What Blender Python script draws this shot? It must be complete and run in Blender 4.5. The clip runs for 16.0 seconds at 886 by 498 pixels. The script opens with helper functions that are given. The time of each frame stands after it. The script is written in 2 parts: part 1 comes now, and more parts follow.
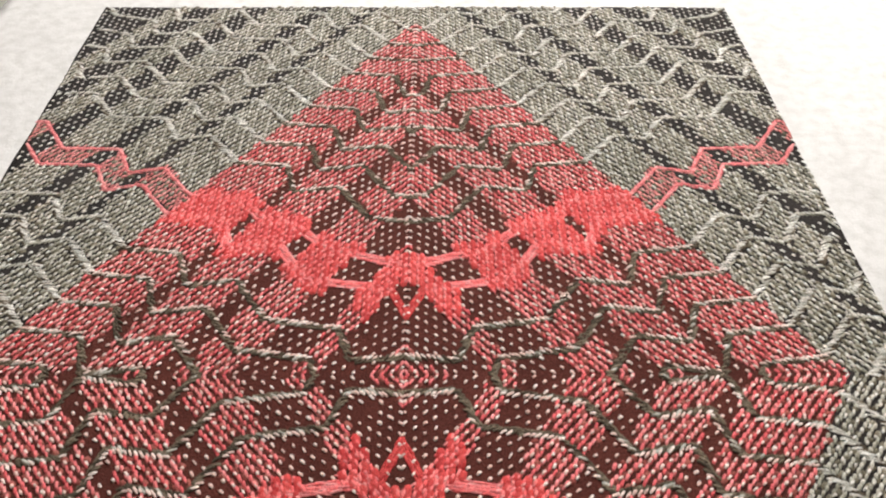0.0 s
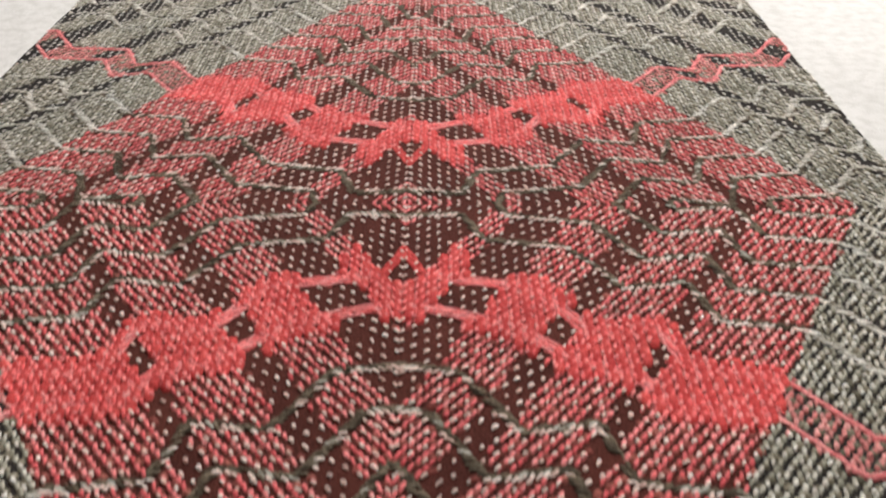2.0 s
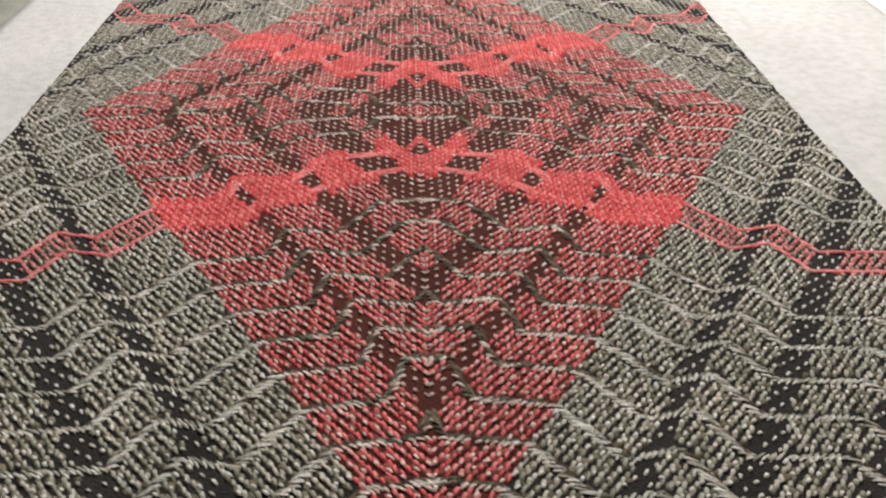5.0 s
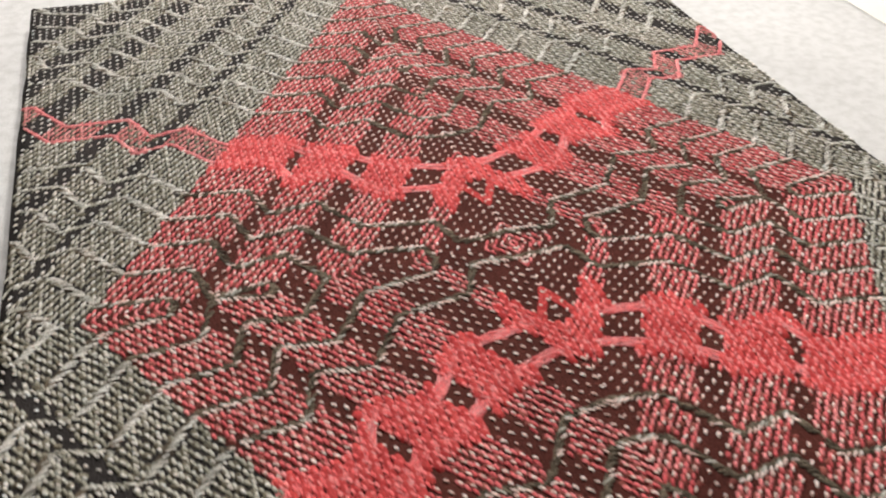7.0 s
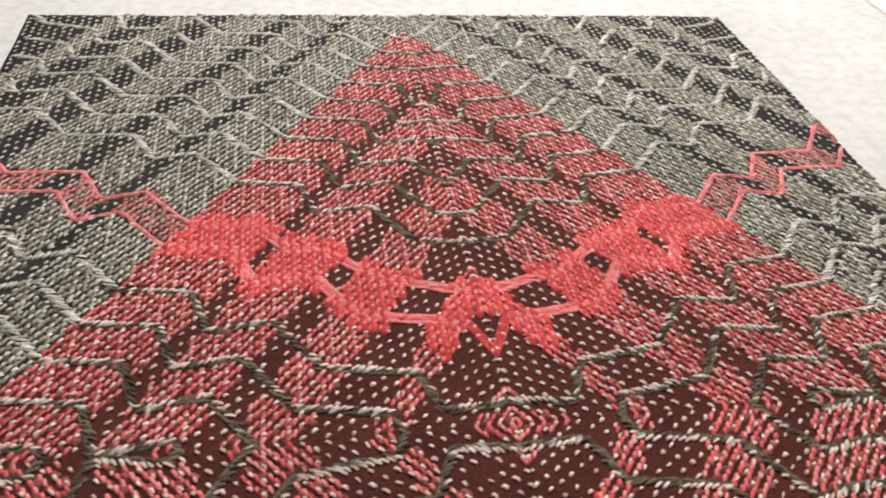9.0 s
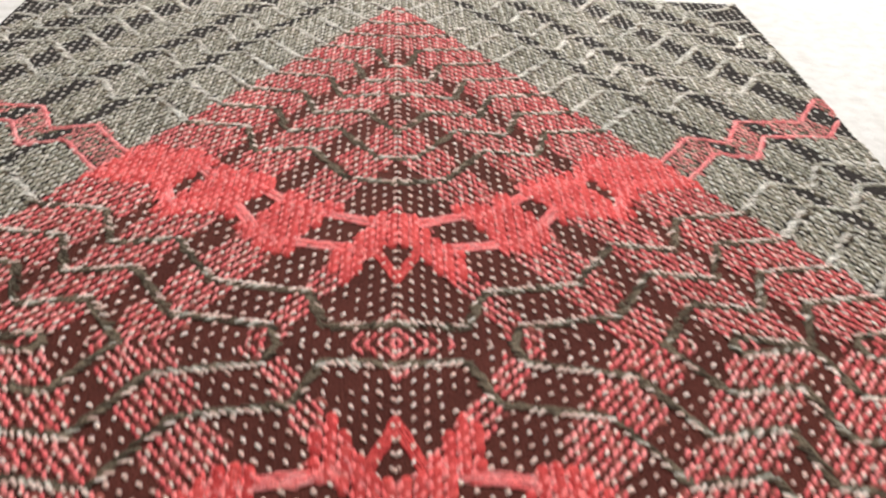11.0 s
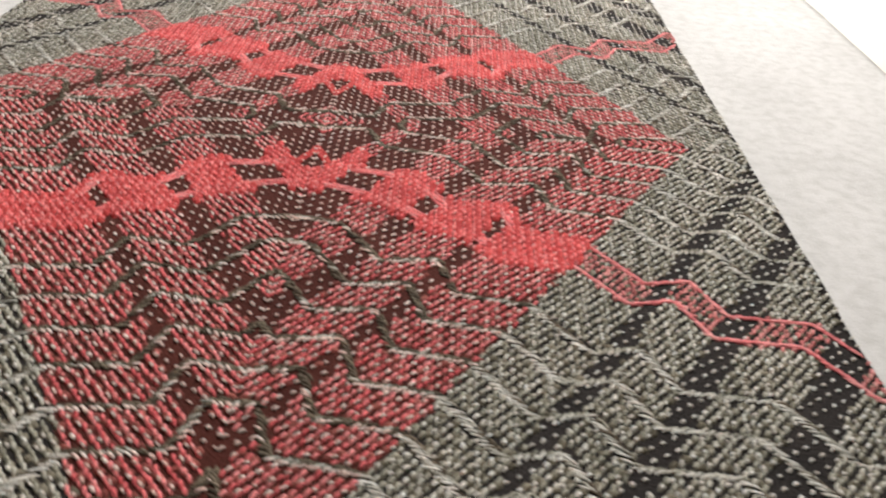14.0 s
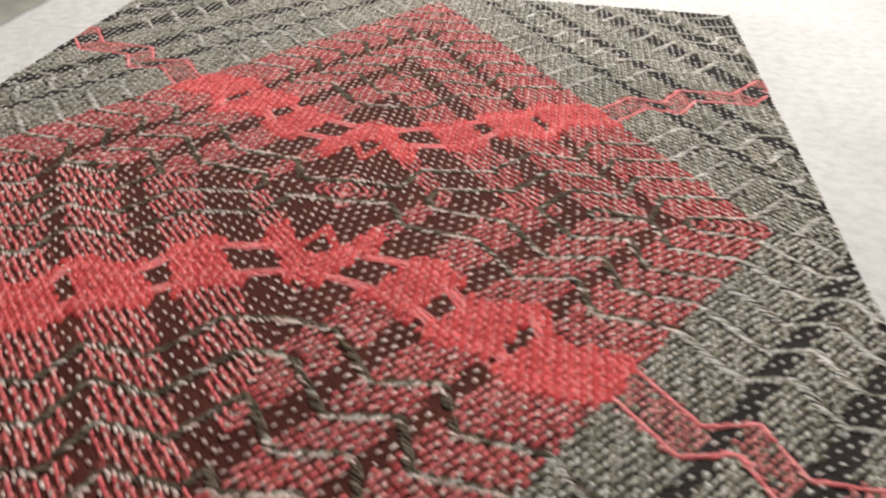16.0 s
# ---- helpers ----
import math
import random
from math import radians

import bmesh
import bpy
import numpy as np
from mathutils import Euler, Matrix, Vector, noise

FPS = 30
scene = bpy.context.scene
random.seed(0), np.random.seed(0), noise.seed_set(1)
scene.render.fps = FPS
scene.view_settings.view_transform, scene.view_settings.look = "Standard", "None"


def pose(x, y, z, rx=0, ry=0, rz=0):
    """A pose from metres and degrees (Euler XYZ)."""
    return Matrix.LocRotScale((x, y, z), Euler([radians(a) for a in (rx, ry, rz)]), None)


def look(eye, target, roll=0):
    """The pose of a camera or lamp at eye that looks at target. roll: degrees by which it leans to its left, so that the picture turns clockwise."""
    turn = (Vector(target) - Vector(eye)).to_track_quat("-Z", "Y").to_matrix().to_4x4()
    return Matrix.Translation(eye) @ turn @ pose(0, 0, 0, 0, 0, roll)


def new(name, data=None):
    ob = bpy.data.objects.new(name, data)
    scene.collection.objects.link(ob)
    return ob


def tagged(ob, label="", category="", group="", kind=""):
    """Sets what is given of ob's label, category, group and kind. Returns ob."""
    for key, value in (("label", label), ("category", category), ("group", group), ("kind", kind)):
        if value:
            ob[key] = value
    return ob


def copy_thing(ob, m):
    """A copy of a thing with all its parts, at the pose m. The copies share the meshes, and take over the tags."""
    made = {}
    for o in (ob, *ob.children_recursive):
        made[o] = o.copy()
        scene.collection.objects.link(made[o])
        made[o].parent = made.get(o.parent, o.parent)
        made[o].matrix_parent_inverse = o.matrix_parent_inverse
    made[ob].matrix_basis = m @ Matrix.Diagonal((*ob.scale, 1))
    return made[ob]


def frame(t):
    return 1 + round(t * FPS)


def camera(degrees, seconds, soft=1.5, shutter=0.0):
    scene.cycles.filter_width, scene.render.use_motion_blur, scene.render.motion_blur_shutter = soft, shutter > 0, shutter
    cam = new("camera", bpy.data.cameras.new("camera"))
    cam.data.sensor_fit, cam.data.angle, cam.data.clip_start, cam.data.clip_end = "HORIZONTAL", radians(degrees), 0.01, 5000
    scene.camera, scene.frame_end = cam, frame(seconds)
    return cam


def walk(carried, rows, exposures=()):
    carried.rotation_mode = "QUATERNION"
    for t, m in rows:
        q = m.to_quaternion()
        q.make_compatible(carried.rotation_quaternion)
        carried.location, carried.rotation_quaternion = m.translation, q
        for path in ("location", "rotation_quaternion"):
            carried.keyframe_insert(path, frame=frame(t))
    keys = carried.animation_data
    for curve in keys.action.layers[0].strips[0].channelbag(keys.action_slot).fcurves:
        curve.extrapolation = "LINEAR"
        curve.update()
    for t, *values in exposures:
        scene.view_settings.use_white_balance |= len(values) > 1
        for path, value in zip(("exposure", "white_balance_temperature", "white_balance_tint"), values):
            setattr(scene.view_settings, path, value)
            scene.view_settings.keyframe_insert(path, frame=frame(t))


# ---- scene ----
import collections
from math import pi

cam = camera(54.5, 16.0, soft=2.0, shutter=0.5)
METRES, EYE, TILT, LEAN, TURN = 0.92, 0.236, -43.1, 0.8, 0.0
PATH = [
    (0, (0.009, -0.179, 0.22), (0.025, 1.295, -1.132), 0.3),
    (0.5, (0.008, -0.188, 0.206), (0.017, 1.313, -1.115), -0.1),
    (1, (0.004, -0.198, 0.189), (0.012, 1.35, -1.077), 0.1),
    (1.5, (0.006, -0.213, 0.166), (0.023, 1.392, -1.027), 0.5),
    (2, (0.007, -0.235, 0.147), (0.03, 1.402, -1.001), 0.9),
    (2.5, (0.009, -0.272, 0.132), (0.033, 1.382, -0.991), 1.1),
    (3, (0.009, -0.304, 0.128), (0.052, 1.342, -1.007), 1.4),
    (3.2, (0.011, -0.314, 0.128), (0.055, 1.323, -1.02), 1.2),
    (5.3, (-0.017, -0.348, 0.17), (0.083, 1.311, -0.943), 0.8),
    (5.5, (-0.03, -0.334, 0.176), (0.105, 1.311, -0.954), 0.5),
    (6, (-0.06, -0.293, 0.183), (0.266, 1.287, -0.999), 1.3),
    (6.5, (-0.082, -0.253, 0.189), (0.372, 1.261, -1.035), 1.7),
    (7, (-0.106, -0.219, 0.189), (0.418, 1.254, -1.058), 2.1),
    (7.5, (-0.11, -0.183, 0.184), (0.472, 1.265, -1.068), 3.4),
    (8, (-0.115, -0.157, 0.175), (0.477, 1.295, -1.066), 5.1),
    (8.5, (-0.091, -0.143, 0.168), (0.406, 1.352, -1.064), 6.3),
    (8.7, (-0.076, -0.14, 0.174), (0.355, 1.369, -1.066), 6.0),
    (10.8, (-0.006, -0.146, 0.148), (0.118, 1.473, -1.021), 3.3),
    (11, (-0.003, -0.159, 0.142), (0.116, 1.468, -1.014), 3.2),
    (11.5, (0.001, -0.191, 0.144), (0.11, 1.412, -1.047), 2.8),
    (12, (0.0, -0.22, 0.153), (0.086, 1.39, -1.03), 2.2),
    (12.5, (0.001, -0.251, 0.152), (0.094, 1.377, -1.006), 2.5),
    (13, (0.001, -0.28, 0.156), (0.103, 1.374, -0.965), 2.9),
    (13.5, (0.01, -0.295, 0.147), (0.105, 1.376, -0.947), 3.8),
    (14, (0.041, -0.316, 0.146), (0.085, 1.366, -0.935), 5.3),
    (14.5, (0.07, -0.325, 0.14), (-0.017, 1.363, -0.93), 5.3),
    (15, (0.091, -0.319, 0.138), (-0.131, 1.368, -0.912), 4.5),
    (15.5, (0.091, -0.295, 0.141), (-0.165, 1.395, -0.897), 3.3),
    (16, (0.063, -0.26, 0.143), (-0.129, 1.427, -0.913), 2.4),
]
# the clip's camera sets its own exposure as it goes
STOPS = [(0, -0.15), (1, -0.15), (2, -0.26), (2.5, -0.06), (3.2, 0.03), (5.5, -0.27), (6.5, -0.19), (8, -0.47), (8.7, -0.40), (11, -0.17), (11.5, -0.28), (12.5, -0.16),
         (13.5, -0.10), (14.5, -0.43), (15, -0.47), (16, -0.35)]
walk(cam, [(t, look(eye, target, roll)) for t, eye, target, roll in PATH], STOPS)

# ---- world, lamps ----
world = bpy.data.worlds.new("world")
world.use_nodes = True
scene.world = world
world.node_tree.nodes["Background"].inputs[0].default_value = (0.9, 0.86, 0.8, 1)
world.node_tree.nodes["Background"].inputs[1].default_value = 0.07


def area_lamp(name, eye, target, size, watts, colour):
    data = bpy.data.lights.new(name, "AREA")
    data.shape, data.size, data.energy, data.color = "DISK", size, watts, colour
    ob = new(name, data)
    ob.matrix_world = look(eye, target)
    return ob


area_lamp("unseen_lamp_light", (0.02, 0.96, 0.72), (0.04, 0.05, 0.0), 0.22, 19.6, (1.0, 0.968, 0.945))
# added fill that lifts the right side; no known lamp hangs here
area_lamp("unseen_lamp_light", (0.21, 0.34, 0.72), (0.18, 0.18, 0.0), 0.13, 5.9, (1.0, 0.96, 0.92))


# ---- materials ----
def material(name, build):
    m = bpy.data.materials.new(name)
    m.use_nodes = True
    nt = m.node_tree
    build(nt, nt.nodes["Principled BSDF"])
    return m


def node(nt, kind, **values):
    n = nt.nodes.new(kind)
    for key, value in values.items():
        n.inputs[key.replace("_", " ")].default_value = value
    return n


def ramp(nt, source, stops):
    n = nt.nodes.new("ShaderNodeValToRGB")
    while len(n.color_ramp.elements) < len(stops):
        n.color_ramp.elements.new(0.5)
    for e, (at, c) in zip(n.color_ramp.elements, stops):
        e.position, e.color = at, (*c, 1)
    nt.links.new(source, n.inputs[0])
    return n.outputs[0]


def mixed(nt, factor, a, b, mode="MIX"):
    n = nt.nodes.new("ShaderNodeMix")
    n.data_type, n.blend_type = "RGBA", mode
    for socket, value in ((n.inputs[0], factor), (n.inputs[6], a), (n.inputs[7], b)):
        if isinstance(value, bpy.types.NodeSocket):
            nt.links.new(value, socket)
        else:
            socket.default_value = value if isinstance(value, float) else (*value, 1)
    return n.outputs[2]


def texture(nt, kind, scale, detail=3.0):
    where = nt.nodes.new("ShaderNodeTexCoord")
    n = nt.nodes.new(kind)
    n.inputs["Scale"].default_value = scale
    if "Detail" in n.inputs:
        n.inputs["Detail"].default_value = detail
    nt.links.new(where.outputs["Object"], n.inputs["Vector"])
    return n.outputs[0]


def bumped(nt, bsdf, height, strength, distance):
    n = nt.nodes.new("ShaderNodeBump")
    n.inputs["Strength"].default_value, n.inputs["Distance"].default_value = strength, distance
    nt.links.new(height, n.inputs["Height"])
    nt.links.new(n.outputs[0], bsdf.inputs["Normal"])


def yarn(name, dark, mid, light):
    """Spun yarn: a tone for each stitch, fibres and blotches along it."""
    def build(nt, bsdf):
        own = nt.nodes.new("ShaderNodeNewGeometry").outputs["Random Per Island"]
        tone = ramp(nt, own, [(0.0, dark), (0.45, mid), (1.0, light)])
        fibre = texture(nt, "ShaderNodeTexNoise", 2600.0, 4.0)
        blotch = texture(nt, "ShaderNodeTexNoise", 28.0, 3.0)
        shade = ramp(nt, fibre, [(0.3, (0.58, 0.58, 0.58)), (0.7, (1.22, 1.22, 1.22))])
        worn = ramp(nt, blotch, [(0.35, (0.86, 0.87, 0.86)), (0.65, (1.08, 1.06, 1.05))])
        nt.links.new(mixed(nt, 1.0, mixed(nt, 1.0, tone, shade, "MULTIPLY"), worn, "MULTIPLY"), bsdf.inputs["Base Color"])
        bsdf.inputs["Roughness"].default_value = 0.72
        bsdf.inputs["Specular IOR Level"].default_value = 0.10
        bsdf.inputs["Subsurface Weight"].default_value = 0.35
        bsdf.inputs["Subsurface Radius"].default_value = (1.0, 0.8, 0.7)
        bsdf.inputs["Subsurface Scale"].default_value = 0.0006
        bumped(nt, bsdf, fibre, 0.9, 0.0004)
    return material(name, build)


RED = yarn("red_yarn", (0.66, 0.115, 0.128), (0.84, 0.20, 0.212), (0.93, 0.345, 0.345))
BRIGHT = yarn("bright_red_yarn", (0.88, 0.145, 0.15), (0.96, 0.205, 0.21), (0.98, 0.295, 0.29))
GREY = yarn("grey_yarn", (0.285, 0.276, 0.222), (0.455, 0.443, 0.372), (0.66, 0.64, 0.573))
WHITE = yarn("white_yarn", (0.58, 0.545, 0.50), (0.78, 0.75, 0.70), (0.92, 0.90, 0.86))
OLIVE = yarn("olive_grey_yarn", (0.066, 0.051, 0.036), (0.122, 0.096, 0.069), (0.21, 0.172, 0.126))
UMBER = yarn("umber_yarn", (0.105, 0.092, 0.066), (0.17, 0.152, 0.112), (0.26, 0.236, 0.18))
PALE = yarn("pale_grey_yarn", (0.36, 0.352, 0.31), (0.48, 0.468, 0.42), (0.62, 0.60, 0.55))
MAROON = yarn("maroon_yarn", (0.19, 0.050, 0.043), (0.27, 0.075, 0.064), (0.36, 0.115, 0.095))
BED = yarn("deep_red_yarn", (0.50, 0.05, 0.052), (0.60, 0.068, 0.068), (0.70, 0.10, 0.095))
CORAL = yarn("coral_yarn", (0.70, 0.17, 0.18), (0.85, 0.25, 0.26), (0.93, 0.38, 0.37))
PINK = yarn("pink_yarn", (0.56, 0.18, 0.175), (0.70, 0.255, 0.25), (0.80, 0.38, 0.36))
ROSE = yarn("rose_white_yarn", (0.70, 0.48, 0.43), (0.89, 0.67, 0.61), (0.96, 0.82, 0.77))

# ---- the pattern, in the cloth's own numbers (metres) ----
MID = -0.0015                 # the pattern's axis
STEP_X, STEP_Y = 0.0084, 0.0138  # one repeat along a side of the diamond
EDGE = 17.3                   # ring number of the diamond's outline
LEFT, RIGHT, TOP, BOTTOM = -0.171, 0.167, 0.257, -0.257
# how the ridges sidestep from ring to ring
RING = np.array([0.0, 2.55, 4.25, 7.6, 10.6, 12.55, 14.4, 17.2, 20.4, 21.85, 24.0, 27.05, 30.2, 32.4, 33.9, 37.0, 42.0])
SIDE = np.array([4.75, 3.34, 3.52, 2.14, 2.06, 0.88, 1.19, 0.0, -0.2, -1.16, -1.03, -2.48, -2.57, -3.77, -3.5, -4.57, -4.6])
DARK = [(4.65, 6.65), (8.95, 10.15), (12.74, 13.5), (20.78, 21.52), (23.9, 25.0), (27.75, 29.35), (31.0, 32.7), (34.2, 42.0)]
BAND_LOW, BAND_HIGH = -2.74, -1.93   # the bright band's two cords; the lower one wanders
SWAY = np.array([[0.0, 4.9, 7.1, 9.2, 10.5, 12.5, 13.9, 15.5, 18.0], [0.03, 0.13, 0.31, 0.08, -0.07, 0.46, 0.11, 0.03, 0.0]])
FIRST, APART, WIDER = -0.22, 0.985, 1.04   # the ridges' places along the band, a little wider apart in the upper half


def side(ring):
    return sum(np.interp(ring + d, RING, SIDE) for d in (-0.12, 0.0, 0.12)) / 3


def sway(ring):
    return np.interp(ring, SWAY[0], SWAY[1])


def plan(x, y):
    """Ring number, place along the band, and phase between ridges, of points of the cloth."""
    p, q = np.abs(x - MID) / STEP_X, np.abs(y) / STEP_Y
    ring = p + q
    along = (q - p) / 2 - side(ring)
    return ring, along, (along - FIRST) / np.where((y > 0) & (along > FIRST), WIDER, APART)


def from_ridge(x, y):
    """Distance in metres to the nearest ridge."""
    ring, along, phase = plan(x, y)
    slope = (side(ring + 0.2) - side(ring - 0.2)) / 0.4
    g = np.hypot(0.5 / STEP_X + slope / STEP_X, 0.5 / STEP_Y - slope / STEP_Y) / APART
    return np.abs(phase - np.round(phase)) / g, g, slope


# ---- geometry helpers ----
def mesh_from(name, verts, quads):
    me = bpy.data.meshes.new(name)
    me.vertices.add(len(verts))
    me.vertices.foreach_set("co", np.asarray(verts, np.float32).ravel())
    me.loops.add(quads.size)
    me.loops.foreach_set("vertex_index", quads.astype(np.int32).ravel())
    me.polygons.add(len(quads))
    me.polygons.foreach_set("loop_start", np.arange(0, quads.size, 4, dtype=np.int32))
    me.update(calc_edges=True)
    me.polygons.foreach_set("use_smooth", np.ones(len(quads), bool))
    me.validate()
    return me


def stitch_shape(profile, points, plies=0.0):
    """One stitch of unit half length along y and unit half width: an arched strand whose ends dive into the cloth.
    plies: how deep the grooves between its twisted plies are."""
    verts = []
    for t, w, z in profile:
        for k in range(points):
            a = pi * k / (points - 1)
            r = w * (1 - plies * (0.5 + 0.5 * math.cos(5 * a + 2.2 * t)))
            verts.append((r * math.cos(a), t, z + r * math.sin(a)))
    n = points
    quads = [(n * i + j, n * i + j + 1, n * i + j + n + 1, n * i + j + n) for i in range(len(profile) - 1) for j in range(n - 1)]
    return np.array(verts), np.array(quads)


SHORT = stitch_shape(((-1.0, 0.45, -0.9), (-0.62, 0.92, 0.05), (0.0, 1.0, 0.32), (0.62, 0.92, 0.05), (1.0, 0.45, -0.9)), 5)
LONG = stitch_shape(((-1.0, 0.40, -1.0), (-0.78, 0.80, -0.05), (-0.3, 1.0, 0.30), (0.3, 1.0, 0.30), (0.78, 0.80, -0.05), (1.0, 0.40, -1.0)), 8, 0.22)


def stitches(x, y, z, angle, length, width, shape=SHORT, plump=0.5):
    """Many stitches as one set of vertices; angle in radians from y towards x."""
    n = len(x)
    sx, sy, sz = shape[0].T
    u, v = sx[None] * width[:, None], sy[None] * length[:, None]
    c, s = np.cos(angle)[:, None], np.sin(angle)[:, None]
    verts = np.stack([x[:, None] + u * c + v * s, y[:, None] - u * s + v * c, z[:, None] + sz[None] * width[:, None] * plump], -1)
    quads = shape[1][None] + (np.arange(n) * len(shape[0]))[:, None, None]
    return verts.reshape(-1, 3), quads.reshape(-1, 4)


def part(name, me, mat, parent, label="", kind=""):
    me.materials.clear()
    me.materials.append(mat)
    ob = new(name, me)
    ob.parent = parent
    return tagged(ob, label, kind=kind)


def box(name, lo, hi, mat, bevel=0.0):
    bm = bmesh.new()
    bmesh.ops.create_cube(bm, size=1)
    for v in bm.verts:
        v.co = [l + (c + 0.5) * (h - l) for c, l, h in zip(v.co, lo, hi)]
    if bevel:
        bmesh.ops.bevel(bm, geom=bm.edges[:], offset=bevel, segments=3, affect="EDGES", profile=0.5)
    me = bpy.data.meshes.new(name)
    bm.to_mesh(me)
    bm.free()
    me.materials.append(mat)
    return new(name, me)


# ---- room ----
def plaster(nt, bsdf):
    n = texture(nt, "ShaderNodeTexNoise", 6.0, 5.0)
    nt.links.new(ramp(nt, n, [(0.3, (0.66, 0.63, 0.57)), (0.7, (0.74, 0.71, 0.65))]), bsdf.inputs["Base Color"])
    bsdf.inputs["Roughness"].default_value = 0.85
    bumped(nt, bsdf, texture(nt, "ShaderNodeTexNoise", 90.0), 0.2, 0.002)


def boards(nt, bsdf):
    n = texture(nt, "ShaderNodeTexNoise", 9.0, 6.0)
    nt.links.new(ramp(nt, n, [(0.3, (0.16, 0.10, 0.06)), (0.7, (0.26, 0.17, 0.10))]), bsdf.inputs["Base Color"])
    bsdf.inputs["Roughness"].default_value = 0.5


def table_paint(nt, bsdf):
    n = texture(nt, "ShaderNodeTexNoise", 40.0, 6.0)
    nt.links.new(ramp(nt, n, [(0.3, (0.80, 0.77, 0.69)), (0.7, (0.85, 0.825, 0.75))]), bsdf.inputs["Base Color"])
    bsdf.inputs["Roughness"].default_value = 0.45
    bumped(nt, bsdf, n, 0.1, 0.001)


# olive grey colour that stands in for the table lying in shade
def shaded_table(nt, bsdf):
    n = texture(nt, "ShaderNodeTexNoise", 60.0, 6.0)
    nt.links.new(ramp(nt, n, [(0.3, (0.21, 0.212, 0.18)), (0.7, (0.28, 0.283, 0.24))]), bsdf.inputs["Base Color"])
    bsdf.inputs["Roughness"].default_value = 0.9
    bumped(nt, bsdf, texture(nt, "ShaderNodeTexNoise", 900.0), 0.5, 0.001)


def white_felt(nt, bsdf):
    wide, fine, fluff = (texture(nt, "ShaderNodeTexNoise", s, 5.0) for s in (14.0, 160.0, 900.0))
    tone = ramp(nt, wide, [(0.3, (0.52, 0.513, 0.504)), (0.7, (0.60, 0.592, 0.583))])
    speck = ramp(nt, fine, [(0.32, (0.89, 0.89, 0.88)), (0.60, (1.04, 1.04, 1.04))])
    nt.links.new(mixed(nt, 1.0, tone, speck, "MULTIPLY"), bsdf.inputs["Base Color"])
    bsdf.inputs["Roughness"].default_value = 0.92
    bsdf.inputs["Specular IOR Level"].default_value = 0.2
    bumped(nt, bsdf, mixed(nt, 0.4, fine, fluff), 0.6, 0.0011)


def lamp_glass(nt, bsdf):
    bsdf.inputs["Base Color"].default_value = (0.9, 0.88, 0.84, 1)
    bsdf.inputs["Emission Color"].default_value = (1.0, 0.93, 0.85, 1)
    bsdf.inputs["Emission Strength"].default_value = 3.0


PLASTER, BOARDS = material("wall_paint", plaster), material("floor_boards", boards)
TABLE, FELT, SHADED_TABLE = material("cream_table_paint", table_paint), material("white_felt", white_felt), material("shaded_table_sheet", shaded_table)
LAMP = material("lamp_glass", lamp_glass)
DEEP = -0.0142                # the table's top
X0, X1, Y0, Y1, FLOOR, CEIL = -1.7, 1.7, -1.7, 1.9, -0.754, 1.66
tagged(box("floor", (X0, Y0, FLOOR - 0.1), (X1, Y1, FLOOR), BOARDS), "brown wooden floor under the table", "floor", kind="structure")
tagged(box("ceiling", (X0, Y0, CEIL), (X1, Y1, CEIL + 0.1), PLASTER), "plain off-white painted ceiling", "ceiling", kind="structure")
for name, lo, hi in (("wall_north", (X0 - 0.1, Y1, FLOOR), (X1 + 0.1, Y1 + 0.1, CEIL)), ("wall_south", (X0 - 0.1, Y0 - 0.1, FLOOR), (X1 + 0.1, Y0, CEIL)),
                     ("wall_west", (X0 - 0.1, Y0, FLOOR), (X0, Y1, CEIL)), ("wall_east", (X1, Y0, FLOOR), (X1 + 0.1, Y1, CEIL))):
    tagged(box(name, lo, hi, PLASTER), "plain off-white painted wall", "wall", kind="structure")

table = tagged(new("table"), "cream painted table under a white felt sheet", "table")
table.location = (0.0, 0.15, FLOOR)
for name, lo, hi in [("tabletop", (-0.75, -0.60, DEEP - 0.03 - FLOOR), (0.75, 0.60, DEEP - FLOOR))] + [
        ("leg", (sx * 0.68 - 0.03, sy * 0.53 - 0.03, 0), (sx * 0.68 + 0.03, sy * 0.53 + 0.03, DEEP - 0.03 - FLOOR)) for sx in (-1, 1) for sy in (-1, 1)]:
    box(name, lo, hi, TABLE, 0.004).parent = table


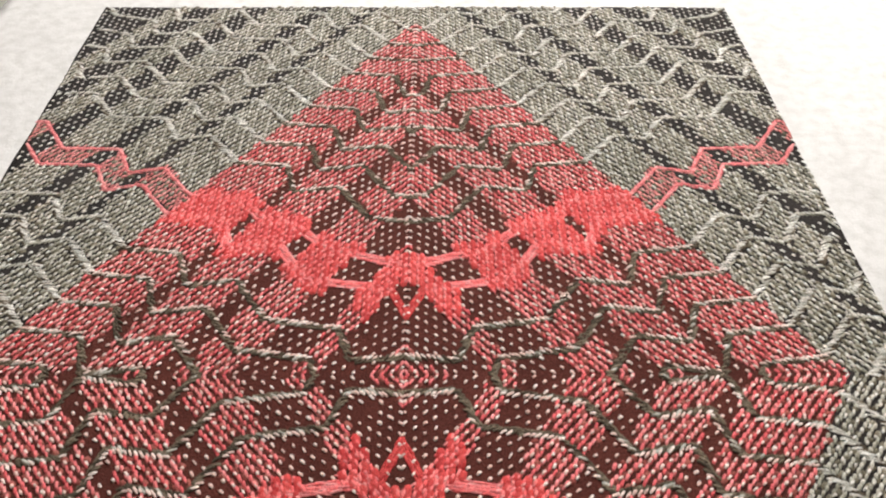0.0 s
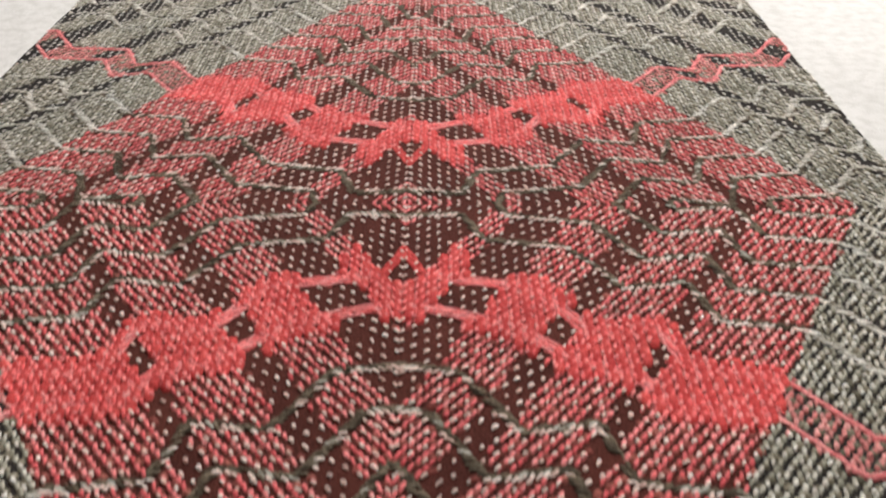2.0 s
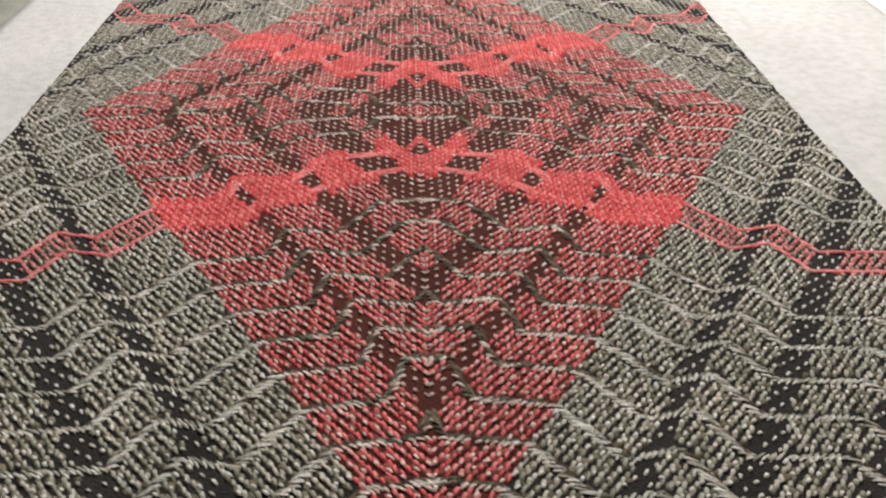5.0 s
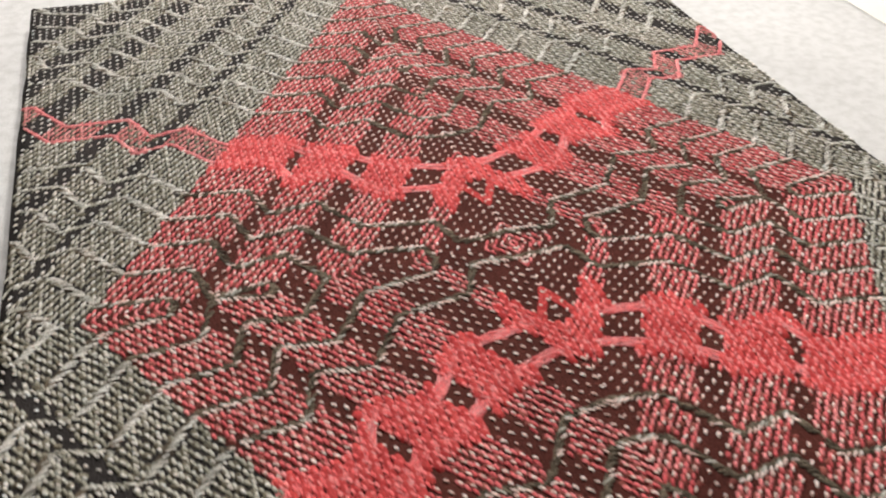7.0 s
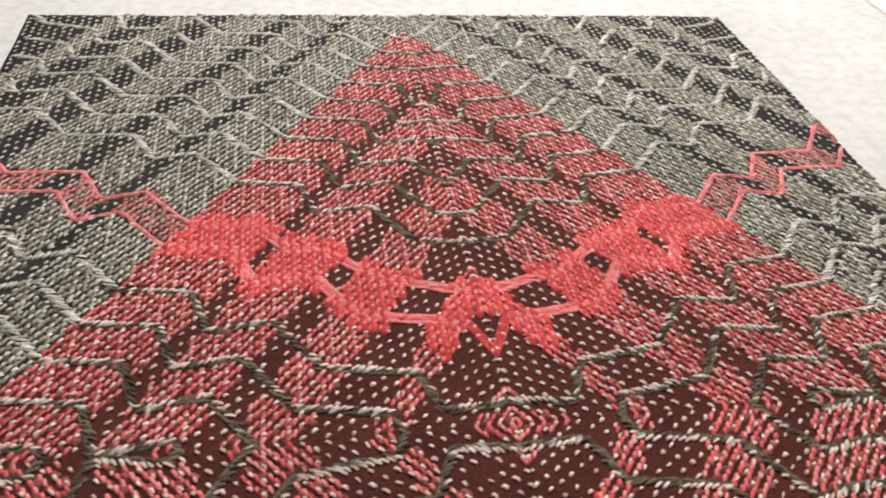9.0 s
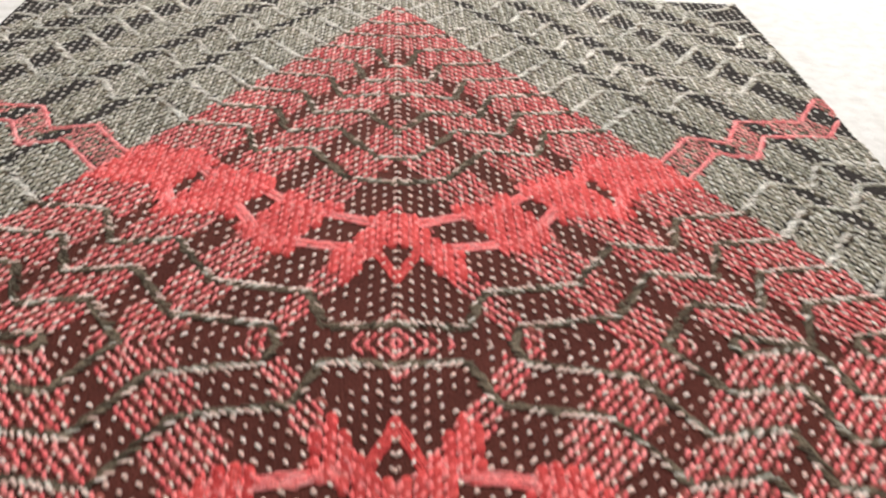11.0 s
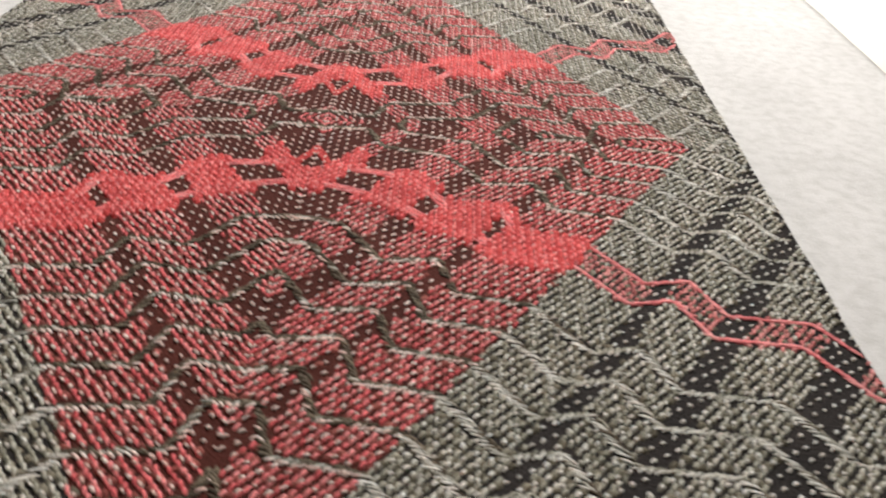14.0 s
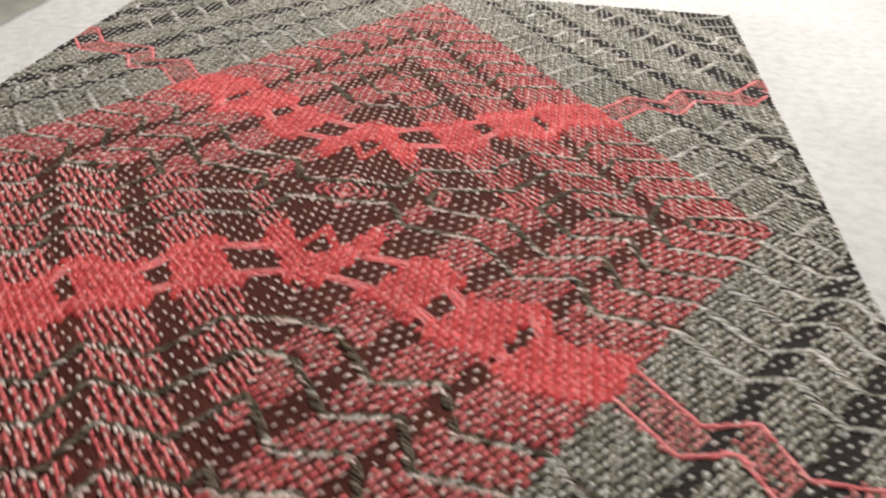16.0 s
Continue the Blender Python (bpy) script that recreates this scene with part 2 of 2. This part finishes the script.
def soft_sheet(name, x0, x1, y0, y1, z0, thick, mat, wave, seed, cells=(90, 110)):
    """A soft sheet with thickness, gently uneven, its rim wavering a little."""
    nx, ny = cells
    verts = []
    for j in range(ny + 1):
        for i in range(nx + 1):
            u, v = i / nx, j / ny
            x, y = x0 + u * (x1 - x0), y0 + v * (y1 - y0)
            rim = max(abs(2 * u - 1), abs(2 * v - 1)) > 0.999
            n = noise.noise(Vector((x * 9, y * 9, seed)))
            if rim:
                x += 0.0012 * noise.noise(Vector((x * 30, y * 30, seed + 5)))
                y += 0.0012 * noise.noise(Vector((x * 30, y * 30, seed + 9)))
            drop = min(thick * 0.35, 0.0006) if rim else 0.0
            verts.append((x, y, z0 + thick + wave * n - drop))
    n_top = len(verts)
    verts += [(x, y, z0) for x, y, z in verts]
    w = nx + 1
    quads = [(j * w + i, j * w + i + 1, (j + 1) * w + i + 1, (j + 1) * w + i) for j in range(ny) for i in range(nx)]
    quads += [tuple(n_top + k for k in reversed(f)) for f in quads]
    ring = [i for i in range(w)] + [j * w + nx for j in range(1, ny + 1)] + [ny * w + i for i in range(nx - 1, -1, -1)] + [j * w for j in range(ny - 1, 0, -1)]
    for a, b in zip(ring, ring[1:] + ring[:1]):
        quads.append((b, a, n_top + a, n_top + b))
    me = mesh_from(name, verts, np.array(quads))
    me.materials.append(mat)
    return new(name, me)


tagged(soft_sheet("felt_sheet", -0.240, 0.291, -0.42, 0.62, DEEP, 0.0022, FELT, 0.0003, 3.0), "white felt sheet spread flat on the table", "sheet")
# thin dark sheet laid where the table is in shade, shade in its colour
tagged(soft_sheet("shaded_table_sheet", -0.62, -0.2415, -0.42, 0.70, DEEP, 0.0008, SHADED_TABLE, 0.0002, 8.0, (40, 60)), "olive grey sheet painted as table in shade, beside the white sheet", "cloth")

# unseen lamp body, added around the main light
lamp = tagged(new("unseen_lamp"), "added unseen lamp, round white glass pendant, lit", "lamp", "pendant lamps over the table")
lamp.location = (0.02, 0.96, 0.86)
for name, r0, r1, z0, z1, mat in (("cord", 0.004, 0.004, 0.0, CEIL - 0.86, TABLE), ("lamp_shade", 0.15, 0.05, -0.11, 0.0, LAMP)):
    bm = bmesh.new()
    bmesh.ops.create_cone(bm, cap_ends=True, segments=40, radius1=r0, radius2=r1, depth=z1 - z0)
    bmesh.ops.translate(bm, verts=bm.verts[:], vec=(0, 0, (z0 + z1) / 2))
    me = bpy.data.meshes.new(name)
    bm.to_mesh(me)
    bm.free()
    me.materials.append(mat)
    new(name, me).parent = lamp
# second body, made up to go with the added fill light
copy_thing(lamp, pose(0.21, 0.34, 0.86))

# ---- the woven panel ----
panel = tagged(new("woven_panel"), "woven textile panel, red diamond with grey zigzag ridges on black", "textile")


def ground(nt, bsdf):
    where = nt.nodes.new("ShaderNodeTexCoord")
    shift = nt.nodes.new("ShaderNodeVectorMath")
    shift.operation = "SUBTRACT"
    shift.inputs[1].default_value = (MID, 0, 0)
    size = nt.nodes.new("ShaderNodeVectorMath")
    size.operation = "ABSOLUTE"
    split = nt.nodes.new("ShaderNodeSeparateXYZ")
    nt.links.new(where.outputs["Object"], shift.inputs[0])
    nt.links.new(shift.outputs[0], size.inputs[0])
    nt.links.new(size.outputs[0], split.inputs[0])
    px, py = nt.nodes.new("ShaderNodeMath"), nt.nodes.new("ShaderNodeMath")
    px.operation, py.operation = "MULTIPLY", "MULTIPLY_ADD"
    px.inputs[1].default_value, py.inputs[1].default_value = 1 / STEP_X, 1 / STEP_Y
    nt.links.new(split.outputs[0], px.inputs[0])
    nt.links.new(split.outputs[1], py.inputs[0])
    nt.links.new(px.outputs[0], py.inputs[2])
    inside = nt.nodes.new("ShaderNodeMath")
    inside.operation, inside.inputs[1].default_value = "LESS_THAN", EDGE
    nt.links.new(py.outputs[0], inside.inputs[0])
    fine = texture(nt, "ShaderNodeTexNoise", 1400.0, 4.0)
    wide = texture(nt, "ShaderNodeTexNoise", 60.0, 3.0)
    black = ramp(nt, fine, [(0.3, (0.018, 0.016, 0.016)), (0.7, (0.045, 0.040, 0.038))])
    wine = ramp(nt, fine, [(0.3, (0.050, 0.016, 0.0125)), (0.7, (0.100, 0.030, 0.024))])
    tone = mixed(nt, inside.outputs[0], black, wine)
    worn = ramp(nt, wide, [(0.35, (0.8, 0.8, 0.8)), (0.65, (1.15, 1.12, 1.1))])
    nt.links.new(mixed(nt, 1.0, tone, worn, "MULTIPLY"), bsdf.inputs["Base Color"])
    bsdf.inputs["Roughness"].default_value = 0.85
    bsdf.inputs["Specular IOR Level"].default_value = 0.05
    bumped(nt, bsdf, fine, 0.7, 0.0006)


base = soft_sheet("ground_weave", LEFT, RIGHT, BOTTOM, TOP, DEEP + 0.0022, 0.0120, material("dark_ground_weave", ground), 0.0, 21.0, (60, 90))
base.parent = panel
tagged(base, "dark wine and black ground weave")

# the weave: slanting floats, and white stitches over them
rng = np.random.default_rng(7)
LIFT = 0.00016
pieces = collections.defaultdict(list)


def keep(x, y, rim=0.0014):
    return (x > LEFT + rim) & (x < RIGHT - rim) & (y < TOP - rim) & (y > BOTTOM + rim)


def in_dark(ring, x, y, less=0.0):
    """The dark rings, narrower by less on each side, and the dark heart of the pattern with its lens and four small tufts left light."""
    ring = ring + rng.normal(0, 0.05, len(ring))
    u, v = np.abs(x - MID), np.abs(y)
    dark = sum(((ring > lo + less) & (ring < hi - less)) for lo, hi in DARK) > 0
    lens = u / 0.0140 + (v / 0.0050) ** 2 < 1
    tuft = (u < 0.0035 - (v - 0.0075) * 0.4) & (v > 0.0070) & (v < 0.0145)
    return dark | ((ring < 3.5) & ~lens & ~tuft)


def lattice(pitch, row, shift=0.25):
    """Staggered places in one quarter of the cloth."""
    c, r = np.meshgrid(np.arange(0, int(0.174 / pitch)), np.arange(-1, int(0.262 / row)), indexing="ij")
    c, r = c.ravel(), r.ravel()
    u, v = (c + 0.5) * pitch, (r + shift + 0.5 * (c % 2)) * row
    ok = v > 0.0003
    return u[ok], v[ok], c[ok], r[ok]


def add(kind, pick, *values):
    pieces[kind].append([value[pick] for value in values])


PITCH, ROW = 0.00320, 0.00400
for sx in (-1, 1):
    for sy in (-1, 1):
        for what, pitch, row, shift in (("float", PITCH / 2, ROW * 0.9, 0.25), ("cross", PITCH, ROW / 2, 0.5), ("spot", PITCH, ROW, 0.75), ("under", PITCH, ROW, 0.45)):
            u, v, col, line = lattice(pitch, row, shift)
            if what == "spot":
                u = u - 0.30 * pitch
            n = len(u)
            x, y = MID + sx * (u + rng.normal(0, 0.00010, n)), sy * (v + rng.normal(0, 0.00012, n))
            ring, along, phase = plan(x, y)
            off, g, slope = from_ridge(x, y)
            across, high = np.abs(x - MID), np.abs(y)
            dark, red = in_dark(ring, x, y), ring + rng.normal(0, 0.05, n) < EDGE
            low, top = along - BAND_LOW, along - BAND_HIGH - sway(ring)
            within = (low > 0) & (top < 0)
            dark = np.where(red & (low > -0.36) & (top < 0.36), np.where(within, in_dark(ring, x, y, 0.04), in_dark(ring, x, y, 0.28)), dark)
            notch = (ring < 3.7) & (high < 0.0425)
            on_cord = np.minimum(np.abs(low), np.abs(top)) < 0.13
            bare = red & on_cord & dark & (ring > 4.0)
            dark &= ~((ring < 4.6) & (along > BAND_LOW - 0.13)) | notch
            wide = np.where(red & ~dark, 0.33, 0.10) + rng.normal(0, 0.03, n)
            lobe = np.where((ring > 3.4) & (ring < 4.7), 0.45, 0.0)
            band = (low > -wide - lobe) & (top < wide)
            near = np.minimum(np.abs(low), np.abs(top)) / g < 0.0010
            off = np.where((along > BAND_LOW - 0.8) & (along < BAND_HIGH + 0.95), 1.0, off)
            free = keep(x, y, 0.0008) & ((off > 0.0016) | band) & ~(near & ~red) & ~bare
            sign = -sx * sy
            if what == "spot":
                length, width = rng.normal(0.00090, 0.00014, n), np.where(dark, np.where(red, 0.00049, 0.00043), 0.00046) * rng.normal(1, 0.14, n)
                angle, z = sign * (0.72 + rng.normal(0, 0.16, n)), np.where(dark, LIFT + 0.00016, LIFT + 0.00042)
                free &= rng.random(n) < np.where(dark, 0.97, 0.92)
                values = (x, y, z, angle, length, width)
                plain = free & ~(band & red & ~dark)
                add("white", plain & ~red & (dark | ~band), *values)
                add("rose", plain & red, *values)
                add("pink", plain & band & ~red & ~dark, *values)
                add("coral", free & band & red & ~dark, x, y, z, angle, length * 1.1, width * 0.9)
            elif what == "float":
                length, width = rng.normal(0.00150, 0.00014, n), rng.normal(0.00062, 0.00005, n)
                angle, z = sign * (0.44 + rng.normal(0, 0.07, n)), LIFT + rng.normal(0, 0.00007, n)
                values = (x, y, z, angle, length, width)
                free = free & ~dark
                tint = rng.random(n) < 0.9
                add("red", free & red & ~band, *values)
                add("grey", free & ~red & (~band | ~tint), *values)
                add("pink", free & ~red & band & tint, *values)
                add("bright", free & red & band, x, y, z + 0.0002, angle * 0.8, length * 0.98, width * 1.02)
            elif what == "under":
                pick = free & ~dark & ~(band & red)
                values = (x + 0.0005, y, np.full(n, -0.0001), sign * (0.75 + rng.normal(0, 0.2, n)), rng.normal(0.00165, 0.0002, n), rng.normal(0.00095, 0.0001, n))
                add("maroon", pick & red, *values)
                add("umber", pick & ~red, *values)
            else:
                pick = free & ~dark & red & band
                flat = sign * (1.25 + rng.normal(0, 0.08, n))
                add("bright", pick, x, y, np.full(n, LIFT), flat, rng.normal(0.0017, 0.0002, n), rng.normal(0.00042, 0.00005, n))
                add("bed", pick, x + 0.0004, y, np.zeros(n), flat * 0.2, np.full(n, 0.0026), np.full(n, 0.0013))


def ridge_line(level):
    """Points and headings along one ridge in one quarter of the cloth, evenly spaced."""
    ring = np.arange(0.02, 41.0, 0.02)
    s = level + side(ring) + (sway(ring) if level == BAND_HIGH else 0.0)
    x, y = (ring / 2 - s) * STEP_X, (ring / 2 + s) * STEP_Y
    ok = (x >= 0) & (y >= 0) & (x < 0.1705) & (y < 0.2570)
    x, y, ring = x[ok], y[ok], ring[ok]
    if len(x) < 40:
        return None
    d = np.concatenate([[0], np.cumsum(np.hypot(np.diff(x), np.diff(y)))])
    at = np.arange(0.0006, d[-1], 0.0018)
    if len(at) < 4:
        return None
    xs, ys, rs = np.interp(at, d, x), np.interp(at, d, y), np.interp(at, d, ring)
    return xs, ys, rs, np.arctan2(np.gradient(xs), np.gradient(ys))


# the short arms that close the bright band above its middle
for sx in (-1, 1):
    for sy in (-1, 1):
        sets = []
        for shift in (-0.0013, -0.0005, 0.0004, 0.0012):
            v = np.arange(0.0262, 0.0425, 0.0017)
            n = len(v)
            u = np.maximum(0.46 * (v - 0.0262) + shift, 0.0002)
            sets.append((MID + sx * u, sy * (v + rng.normal(0, 0.0002, n)), rng.normal(0.00022, 0.00005, n), np.full(n, sx * sy * 0.43) + rng.normal(0, 0.08, n),
                         rng.normal(0.0019, 0.0002, n), rng.normal(0.00044, 0.00005, n)))
        me = mesh_from("outline_cord", *stitches(*[np.concatenate(c) for c in zip(*sets)]))
        me.materials.append(BED)
        ob = new("outline_cord", me)
        ob.parent = panel
        tagged(ob, "deep red outline cord")

levels = [(BAND_LOW, True, (-1, 1)), (BAND_HIGH, True, (-1, 1))]
for k in range(-16, 14):
    if k > 0:
        levels += [(FIRST + APART * k, False, (-1,)), (FIRST + WIDER * k, False, (1,))]
    elif not BAND_LOW - 0.8 < FIRST + APART * k < BAND_HIGH + 0.95:
        levels.append((FIRST + APART * k, False, (-1, 1)))
for level, outline, halves in levels:
    line = ridge_line(level)
    if line is None:
        continue
    u, v, ring, heading = line
    for sx in (-1, 1):
        for sy in halves:
            sets = []
            for strand in ("body", "under", "cap", "lower", "upper")[:5 if outline else 3]:
                n = len(u)
                x, y = MID + sx * u, sy * v
                head = np.arctan2(sx * np.sin(heading), sy * np.cos(heading))
                ox, oy = -np.cos(heading) * sx, np.sin(heading) * sy
                red = ring < EDGE
                steep = np.abs(np.sin(heading)) < 0.75
                shift, up, ln, wd = {"body": (-0.0001, 0.00026, 0.00180, 0.00052), "under": (-0.0010, 0.00012, 0.0020, 0.0005),
                                     "cap": (0.00060, 0.00034, 0.00135, 0.00050)}.get(strand, (0, 0.0002, 0.0020, 0.0005))
                ok = keep(x, y, 0.0022) & (rng.random(n) > (0.3 if strand == "under" else 0.06))
                if outline:
                    tone = np.where(red & (rng.random(n) > 0.3), 3, 4)
                    ok &= ring > 4.0
                    ok &= np.where(red, True, (strand == "body") | (strand == "under"))
                    shift = {"body": 0.0, "under": -0.0008, "cap": 0.0008, "lower": -0.0016, "upper": 0.0016}[strand] * np.where(red, 1.0, 0.5)
                    ln = 1.45 * ln
                    wd = np.where(red, 1.0, 1.3) * wd
                else:
                    luck = rng.random(n)
                    pale = np.where(luck < 0.25, 1, np.where(luck < 0.7, 2, 0))
                    if strand == "cap":
                        tone = np.where(red, np.where(luck < np.where(steep, 0.36, 0.86), 6, 0), np.where(luck < 0.75, 1, 2))
                    elif strand == "body":
                        tone = np.where(red, np.where(luck < np.where(steep, 0.08, 0.28), 2, 0), np.where(steep, pale, 5))
                    else:
                        # the under strands' dark olive paints the shadow strip along the ridge
                        tone = np.where(red | (luck < 0.7), 0, 5)
                    ok &= ~(red & steep) | (strand != "cap") | (rng.random(n) < 0.7)
                    wd = np.where(~red & steep, 0.85, np.where(red, 0.95, 0.75)) * wd
                    ln = np.where(~red & steep, 1.35, 1.0) * ln
                    ok &= red | steep | (strand != "under")
                jit = rng.normal(0, 0.00008 if outline else 0.00016, (2, n))
                lean = (0.25 if outline else 1.0) * sx * sy * {"body": 0.58, "cap": 0.72}.get(strand, 0.15)
                x, y = x + ox * shift + jit[0], y + oy * shift + jit[1]
                sets.append([a[ok] for a in (x, y, up + rng.normal(0, 0.00006, n), head + lean + rng.normal(0, 0.10, n),
                                             rng.normal(ln, ln * 0.12, n), wd * rng.normal(1, 0.10, n), tone)])
            joined = [np.concatenate(c) for c in zip(*sets)]
            if len(joined[0]) < 6:
                continue
            name = "outline_cord" if outline else "ridge"
            me = mesh_from(name, *stitches(*joined[:6]))
            for mat in (OLIVE, WHITE, PALE, BRIGHT, CORAL, GREY, ROSE):
                me.materials.append(mat)
            me.polygons.foreach_set("material_index", np.repeat(joined[6].astype(np.int32), len(SHORT[1])))
            ob = new(name, me)
            ob.parent = panel
            tagged(ob, "bright red outline cord" if outline else "raised ridge of olive, grey and white strands with a painted shadow strip")

# the stitches of the nearest stretch, one by one
single = bpy.data.meshes.new("stitch")
single.from_pydata([tuple(v) for v in SHORT[0]], [], [tuple(int(i) for i in f) for f in SHORT[1]])
single.polygons.foreach_set("use_smooth", np.ones(len(SHORT[1]), bool))
single.materials.append(ROSE)
whole = [np.concatenate(c) for c in zip(*pieces["rose"])]
close = (np.abs(whole[0]) < 0.034) & (whole[1] < -0.110) & (whole[1] > -0.182)
close &= np.cumsum(close) <= 300
for x, y, z, a, ln, wd in zip(*[w[close] for w in whole]):
    ob = new("stitch", single)
    ob.matrix_world = Matrix.Translation((x, y, z)) @ Matrix.Rotation(-a, 4, "Z") @ Matrix.Diagonal((wd, ln, wd * 0.5, 1))
    ob.parent = panel
pieces["rose"] = [[w[~close] for w in whole]]

for kind, mat, label in (("red", RED, "field of short red yarn floats"), ("grey", GREY, "field of short grey yarn floats"), ("pink", PINK, "pink floats between the red cords"),
                         ("bright", BRIGHT, "dense bright red yarn floats"), ("coral", CORAL, "coral stitches on the bright band"), ("bed", BED, "deeper red strands under the bright band"), ("maroon", MAROON, "maroon strands between the red floats"), ("umber", UMBER, "olive brown strands between the floats"), ("white", WHITE, "field of small white yarn stitches"), ("rose", ROSE, "small rose-white stitches on the red")):
    joined = [np.concatenate(c) for c in zip(*pieces[kind])]
    part(kind + "_weave", mesh_from(kind + "_weave", *stitches(*joined, *((LONG, 0.6) if kind in ("red", "grey", "bright") else ()))), mat, panel, label, "stuff")
